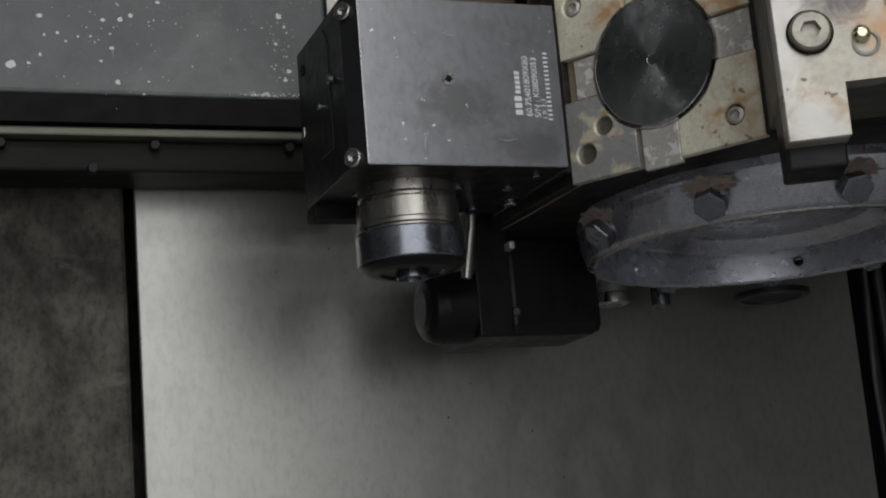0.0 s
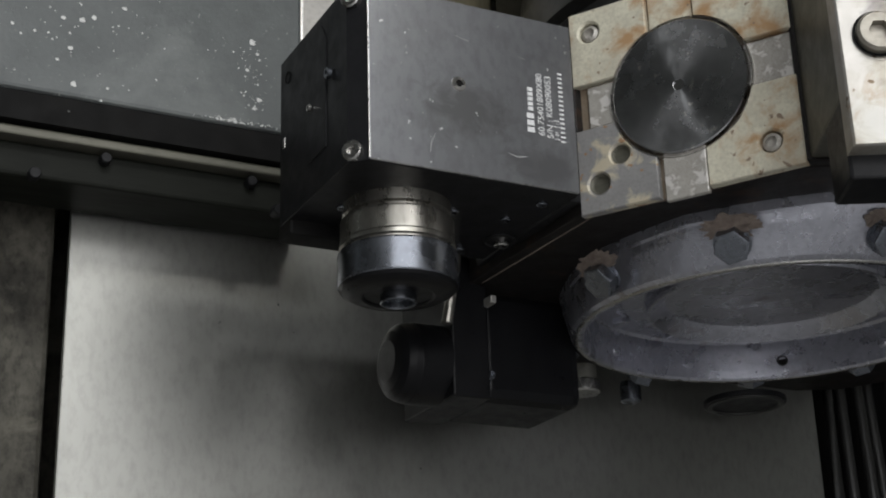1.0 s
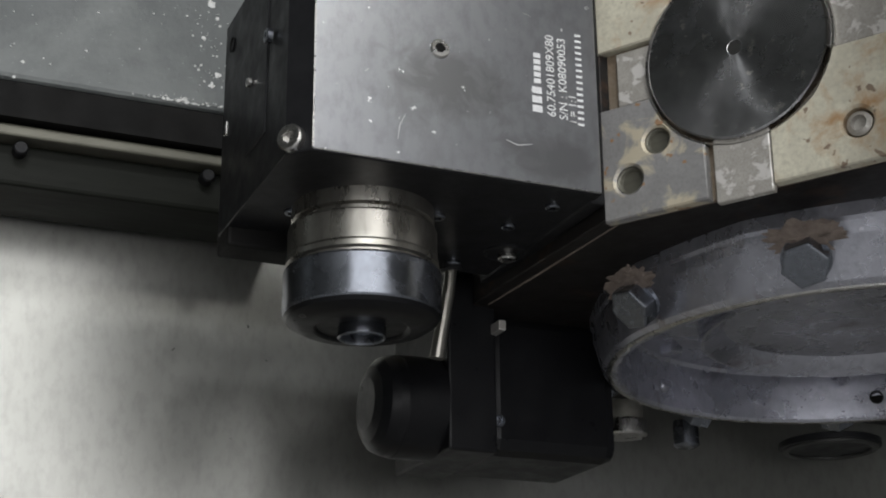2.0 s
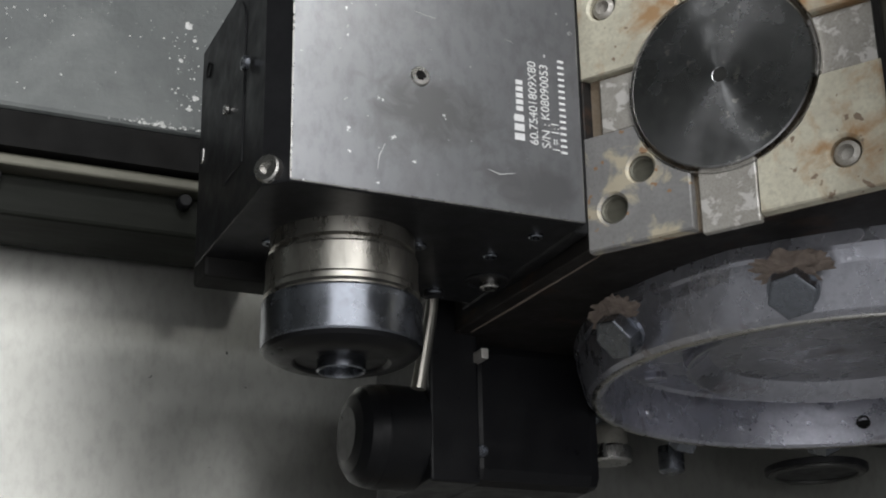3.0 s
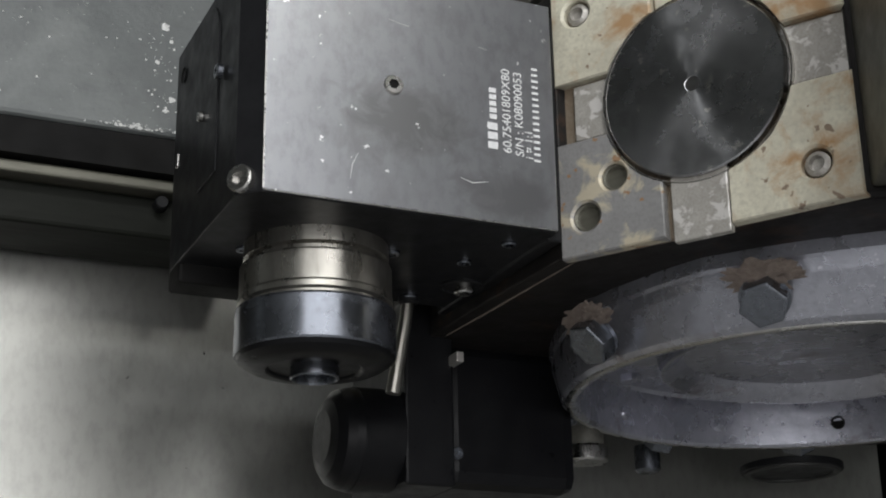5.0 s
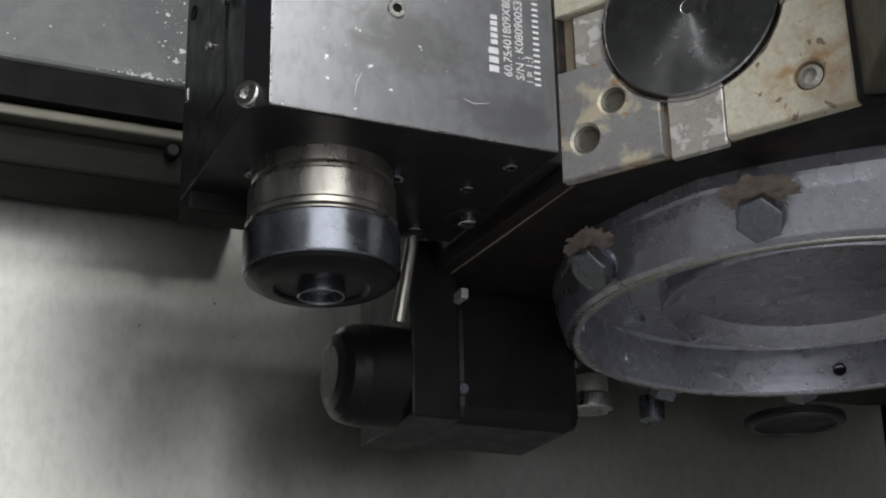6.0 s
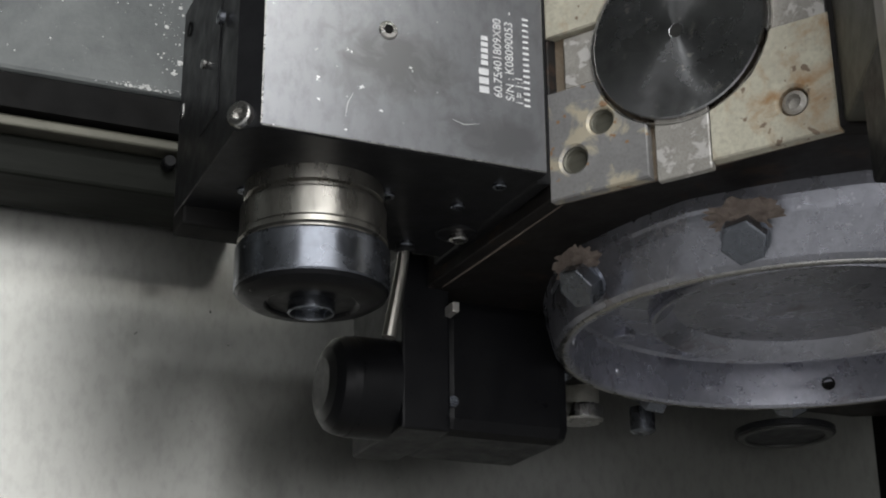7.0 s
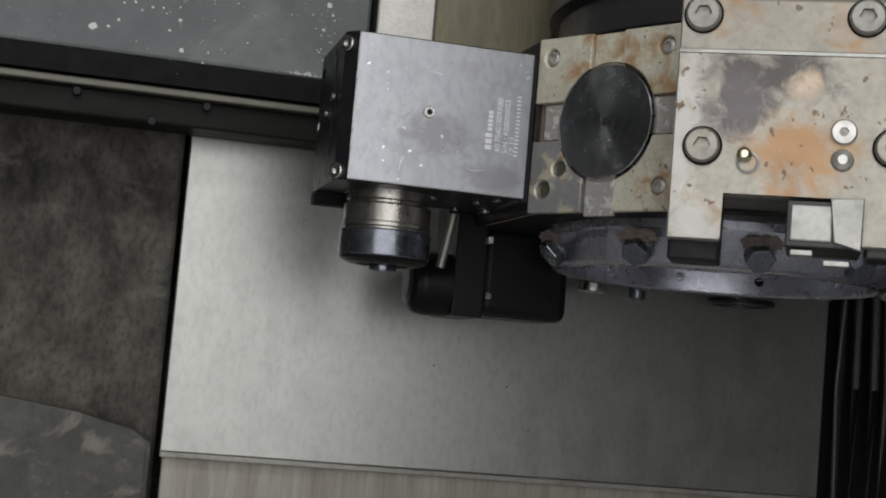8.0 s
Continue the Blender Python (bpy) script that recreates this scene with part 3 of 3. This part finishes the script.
part("rear_flange", box(X0 + 0.0004, 0.032, 0.086, 0.1036, -0.0080, 0.002, 0.0015), M_VOID, holder, "black flange under the rear edge")
for y, z, r in ((0.0270, 0.0575, 0.0030), (0.0540, 0.0500, 0.0020)):
    part("cover_screw", socket_screw(r, r * 0.8, r * 0.5, r * 0.5), M_STEEL if y > 0.05 else M_NUT, holder, at=pose(X0 - 0.0010, y, z, 0, -90))
for z in (0.0065, 0.0905):
    part("corner_screw", socket_screw(0.0052, 0.0050, 0.0026, 0.002), M_STEEL, holder, "bright screw in the corner", at=pose(X0 + 0.0036, 0.0066, z - 0.001, 0, -90, 40))
# near-black disc in place of the hole's shaded inside
part("flank_hole", lathe([(0.0036, 0.0006), (0.0030, 0.0004), (0.0028, -0.0004), (0, -0.0004)], 24), M_VOID, holder, "hole near the rear edge, its dark inside a black disc", at=pose(X0, 0.0885, 0.0840, 0, -90))
part("flank_chip", box(X0 - 0.0006, X0 + 0.001, 0.0925, 0.0960, 0.0440, 0.0500, 0.0004), M_STEEL, holder, "chipped bright edge")
part("face_screw", socket_screw(0.0040, 0.0012, 0.0022, 0.0010), M_STEEL, holder, "small socket screw in the face", at=pose(0.0516, -0.0011, 0.0500, 90))
# black hexagon paints the socket's inner shade
part("screw_socket", lathe([(0, 0.0003), (0.0021, 0.0003), (0.0021, 0.0)], 6), M_VOID, holder, at=pose(0.0516, -0.0012, 0.0500, 90))
for x, y, r in ((0.0690, 0.043, 0.0032), (0.1005, 0.043, 0.0030), (0.013, 0.060, 0.0030), (0.0972, 0.0925, 0.0036), (0.1075, 0.0165, 0.0030)):
    part("bottom_screw", socket_screw(r, r * 0.6, r * 0.5, r * 0.5), M_NUT, holder, at=pose(x, y, 0.0003, 180))
part("bottom_port", lathe([(0.0095, 0.0), (0.0095, 0.0012), (0.0085, 0.0016), (0.0080, 0.0006), (0.0, 0.0006)], 40), M_BLACK, holder, smooth=True, at=pose(0.1130, 0.0720, 0.0002, 180))
part("port_plug", socket_screw(0.0042, 0.0030, 0.002, 0.002), M_STEEL, holder, "bright plug", at=pose(0.1150, 0.0745, 0.0, 180))

NX, NY = 0.0400, 0.0510
part("spindle_collar", lathe([(0.020, 0.002), (0.026, 0.0015), (0.0285, 0.0), (0.0285, -0.0060), (0.0270, -0.0070), (0.0270, -0.0085), (0.0294, -0.0092), (0.0297, -0.0100), (0.0297, -0.0212),
                              (0.0302, -0.0222), (0.0304, -0.0244), (0.0290, -0.0252), (0.0290, -0.0272)], 96), M_COLLAR, holder, "bright steel collar", smooth=True, at=pose(NX, NY, 0))
part("collet_nut", lathe([(0.0288, -0.0262), (0.0307, -0.0266), (0.0312, -0.0276), (0.0312, -0.0438), (0.0308, -0.0446)], 96), M_NUT, holder, "dark ground collet nut", smooth=True, at=pose(NX, NY, 0))
# nose coloured black to paint the shade under the nut
part("nut_nose", lathe([(0.0306, -0.0445), (0.0296, -0.0462), (0.0262, -0.0482), (0.0236, -0.0490), (0.0190, -0.0494), (0.0182, -0.0490), (0.0176, -0.0480), (0.0120, -0.0478), (0.0060, -0.0478)], 96), M_OXIDE, holder, "nose of the nut, the shade on its underside painted black", smooth=True, at=pose(NX, NY, 0))
part("collet_tip", lathe([(0.0094, -0.0470), (0.0094, -0.0524), (0.0091, -0.0528), (0.0086, -0.0528), (0.0083, -0.0522), (0.0080, -0.0490), (0, -0.0488)], 64), M_NUT, holder, "steel collet tip", smooth=True, at=pose(NX, NY, 0))



for pts in ([(0.0375, 0.0200), (0.0352, 0.0150), (0.0345, 0.0095)], [(0.0530, 0.0768), (0.0585, 0.0760)], [(0.0500, 0.0775), (0.0525, 0.0772)], [(0.0880, 0.0730), (0.0915, 0.0722)],
            [(0.0215, 0.0350), (0.0228, 0.0362)], [(0.0220, 0.0648), (0.0230, 0.0660)], [(0.0345, 0.0375), (0.0350, 0.0392)], [(0.0790, 0.0165), (0.0840, 0.0150), (0.0905, 0.0165)]):
    part("scratch", tube([(x, -0.0012, z) for x, z in pts], [0.0001] + [0.00022] * (len(pts) - 2) + [0.0001], 6), M_INK, holder)


def lettering(text, size, m, parent):
    c = bpy.data.curves.new("marking", "FONT")
    c.body, c.size, c.align_x, c.align_y, c.extrude = text, size, "LEFT", "CENTER", 0.00012
    tmp = bpy.data.objects.new("marking", c)
    me = bpy.data.meshes.new_from_object(tmp)
    bpy.data.objects.remove(tmp)
    me.materials.append(M_INK)
    ob = new("marking", me)
    ob.parent, ob.matrix_basis = parent, m
    ob["label"] = "pale etched marking"
    return ob


UP = Matrix(((0, -1, 0, 0), (0, 0, -1, 0), (1, 0, 0, 0), (0, 0, 0, 1)))  # writing that runs upwards on the front face


def write_at(text, size, x, z):
    lettering(text, size, Matrix.Translation((x, -0.0013, z)) @ UP, holder)


write_at("60.75401809X80", 0.0052, 0.0993, 0.0295)
write_at("S/N : K08090053  -", 0.0052, 0.1046, 0.0290)
write_at("i = 1:1", 0.0048, 0.1087, 0.0285)
for z0, n, step, x0, x1 in ((0.0305, 3, 0.0040, 0.0908, 0.0950), (0.0430, 5, 0.0028, 0.0918, 0.0948)):
    for i in range(n):
        part("maker_mark", box(x0, x1, -0.0015, -0.0011, z0 + i * step, z0 + (i + 0.72) * step), M_INK, holder, "pale maker's mark")
for i in range(16):
    z = 0.0278 + i * 0.00262
    part("number_bar", box(0.1107, 0.1134, -0.0014, -0.0011, z, z + 0.0010), M_INK, holder)

# ---- turning tool holder on the next station ----
P = A + 0.073
turning = thing("turning_tool_holder", station(1) @ pose(0.0038, -0.0020, -0.0008), "worn steel turning tool holder with clamp plates", "tool holder")
part("holder_body", box(-0.060, 0.070, -P + 0.012, -A + 0.0042, -0.004, 0.112, 0.0015), M_RAIL, turning, "dark holder body")
# leg blocks coloured black to carry the deep shade below the legs
part("leg_block", box(-0.0603, -0.0318, -P + 0.0115, -A - 0.03, -0.0425, -0.0035, 0.0015), M_BLACK, turning)
part("leg_block", box(0.048, 0.075, -P + 0.0100, -A - 0.03, -0.036, -0.0035, 0.0015), M_HOUSING, turning)
part("upper_plate", box(-0.0605, 0.0665, -P + 0.0015, -P + 0.012, 0.0765, 0.1065, 0.001), M_PLATE, turning, "worn upper clamp plate")
clamp = [(-0.0605, -0.0315), (-0.0315, -0.0315), (-0.0315, -0.0050), (0.0460, -0.0050), (0.0460, -0.0310), (0.0760, -0.0310), (0.0760, 0.0750), (-0.0605, 0.0750)]
part("clamp_plate", plate(clamp, [], -P, -P + 0.012, lip=0.0012), M_CLAMP, turning, "worn clamp plate, scorched and rust-stained")
part("groove_line", box(-0.0600, 0.0660, -P + 0.0003, -P + 0.004, 0.0748, 0.0766), M_LEG, turning)
for x, z in ((-0.0480, 0.0970), (0.0420, 0.0970), (-0.0436, 0.0212), (0.0595, 0.0240)):
    part("cap_screw", socket_screw(0.0098, 0.0048, 0.0050, 0.0040), M_DARK if z > 0.05 else M_PLATE, turning, "socket head cap screw", smooth=False, at=pose(x, -P - 0.0005 + (0.002 if z > 0.05 else 0), z, 90))
    # black ring paints the shade in the gap round the head
    part("counterbore", lathe([(0.0112, 0.0004), (0.0100, 0.0002), (0.0100, -0.001)], 36), M_VOID, turning, at=pose(x, -P - 0.0009 + (0.0024 if z > 0.05 else 0), z, 90))
part("nozzle", lathe([(0, 0.0052), (0.0022, 0.0048), (0.0040, 0.0030), (0.0046, 0.0), (0, 0)], 32), M_BRASS, turning, "polished coolant nozzle", smooth=True, at=pose(-0.0200, -P, 0.0172, 90))
part("nozzle_seat", lathe([(0.0066, 0.0), (0.0066, 0.0010), (0.0052, 0.0014), (0.0048, 0.0)], 32), M_DARK, turning, smooth=True, at=pose(-0.0180, -P, 0.0130, 90))
part("set_screw", socket_screw(0.0072, 0.0030, 0.0028, 0.003), M_RUBBED, turning, "bright flat screw", at=pose(0.0330, -P - 0.0003, 0.0320, 90))
part("set_screw", lathe([(0, 0.0042), (0.0026, 0.0042), (0.0052, 0.0026), (0.0064, 0.0), (0, 0)], 32), M_RUBBED, turning, "bright domed screw", smooth=True, at=pose(0.0330, -P - 0.0002, 0.0165, 90))
part("tool_shank", box(0.0050, 0.0460, -P - 0.004, -A - 0.02, -0.0330, -0.0075, 0.001), M_HOUSING, turning)
part("insert_clamp", box(0.0070, 0.0300, -P - 0.0060, -P + 0.004, -0.0300, -0.0100, 0.0012), M_LEG, turning, "bright insert clamp")
part("cutting_insert", prism([(0.0280, -0.0062), (0.0460, -0.0050), (0.0455, -0.0340), (0.0310, -0.0300)], 0, 0.006, 0.0006), M_LEG, turning, "bright steel insert seat",
     at=Matrix(((1, 0, 0, 0), (0, 0, -1, -P - 0.002), (0, 1, 0, 0), (0, 0, 0, 1))))
part("shim", box(0.0080, 0.0200, -P - 0.003, -P + 0.01, -0.0375, -0.0345, 0.0005), M_LEG, turning)
part("shim", box(0.0260, 0.0400, -P - 0.003, -P + 0.01, -0.0425, -0.0395, 0.0005), M_LEG, turning)

# ---- black tool holder below, on a station behind ----
black = thing("black_tool_holder", pose(0, 0, ZB), "black oxide tool holder hanging behind the chuck", "tool holder")
part("body", box(0.1335, 0.2030, 0.138, 0.20, -0.0725, -0.004, 0.007), M_OXIDE, black)
part("front_plate", box(0.1100, 0.1340, 0.1280, 0.195, -0.0750, 0.010, 0.0012), M_OXIDE, black, "flat black plate")
part("boring_head", lathe([(0, 0.0095), (0.012, 0.0100), (0.0175, 0.0118), (0.0215, 0.0150), (0.0230, 0.0190), (0.0234, 0.0225), (0.0238, 0.0232), (0.0238, 0.042), (0, 0.042)], 48), M_OXIDE, black, "round black head", smooth=True, at=pose(0.0682, 0.150, -0.0520, 0, 90))
part("plate_screw", socket_screw(0.0028, 0.002, 0.0014, 0.001), M_NUT, black, at=pose(0.1395, 0.1385, -0.0575, 90))
part("stop_tab", box(0.1316, 0.1352, 0.1190, 0.1300, -0.0196, -0.0148, 0.0005), M_RUBBED, black, "small bright tab")
part("mount_arm", box(0.130, 0.22, 0.150, 0.20, -0.012, 0.05, 0.003), M_TURRET, black)

pipe = thing("coolant_pipe", pose(0, 0, ZB), "short bright coolant pipe below the holder", "coolant pipe")
part("pipe", tube([(0.0975, 0.094, 0.001), (0.0965, 0.095, -0.010), (0.0915, 0.098, -0.0430)], [0.0027, 0.0027, 0.0032]), M_COLLAR, pipe, smooth=True)
part("pipe_collar", lathe([(0.0046, 0.0), (0.0046, -0.003), (0.003, -0.004)], 24), M_BLACK, pipe, at=pose(0.0975, 0.094, 0))

# ---- tools on the far stations, seen below the hub ----
far = thing("far_tool", pose(0.245, 0.205, ZB + 0.006), "small bright steel ring tool on a far station", "tool holder", "far tools")
part("shank", lathe([(0, -0.030), (0.010, -0.030), (0.010, -0.0405), (0, -0.0405)], 40), M_DARK, far, smooth=True)
part("ring", lathe([(0.009, -0.0395), (0.0115, -0.0400), (0.0120, -0.0410), (0.0120, -0.0475), (0.0110, -0.0485), (0, -0.0485)], 40), M_STEEL, far, "bright steel ring", smooth=True)
far = thing("far_tool", pose(0.285, 0.208, ZB), "small dark tool end on a far station", "tool holder", "far tools")
part("shank", lathe([(0, -0.030), (0.007, -0.030), (0.007, -0.0430), (0.005, -0.0445), (0, -0.0445)], 32), M_NUT, far, smooth=True)
far = thing("far_tool", pose(0.372, 0.198, ZB + 0.001), "dark oily drum tool with a raised band on a far station", "tool holder", "far tools")
part("drum", lathe([(0, -0.0375), (0.0275, -0.0375), (0.0282, -0.0380), (0.0282, -0.0409), (0.0276, -0.0413), (0, -0.0413)], 64), M_BLACK, far, smooth=True)
part("band", lathe([(0.0225, -0.0410), (0.0225, -0.0424), (0.0232, -0.0428), (0.0255, -0.0428), (0.0262, -0.0424), (0.0262, -0.0410)], 64), M_HOUSING, far, "dark oily band", smooth=True)
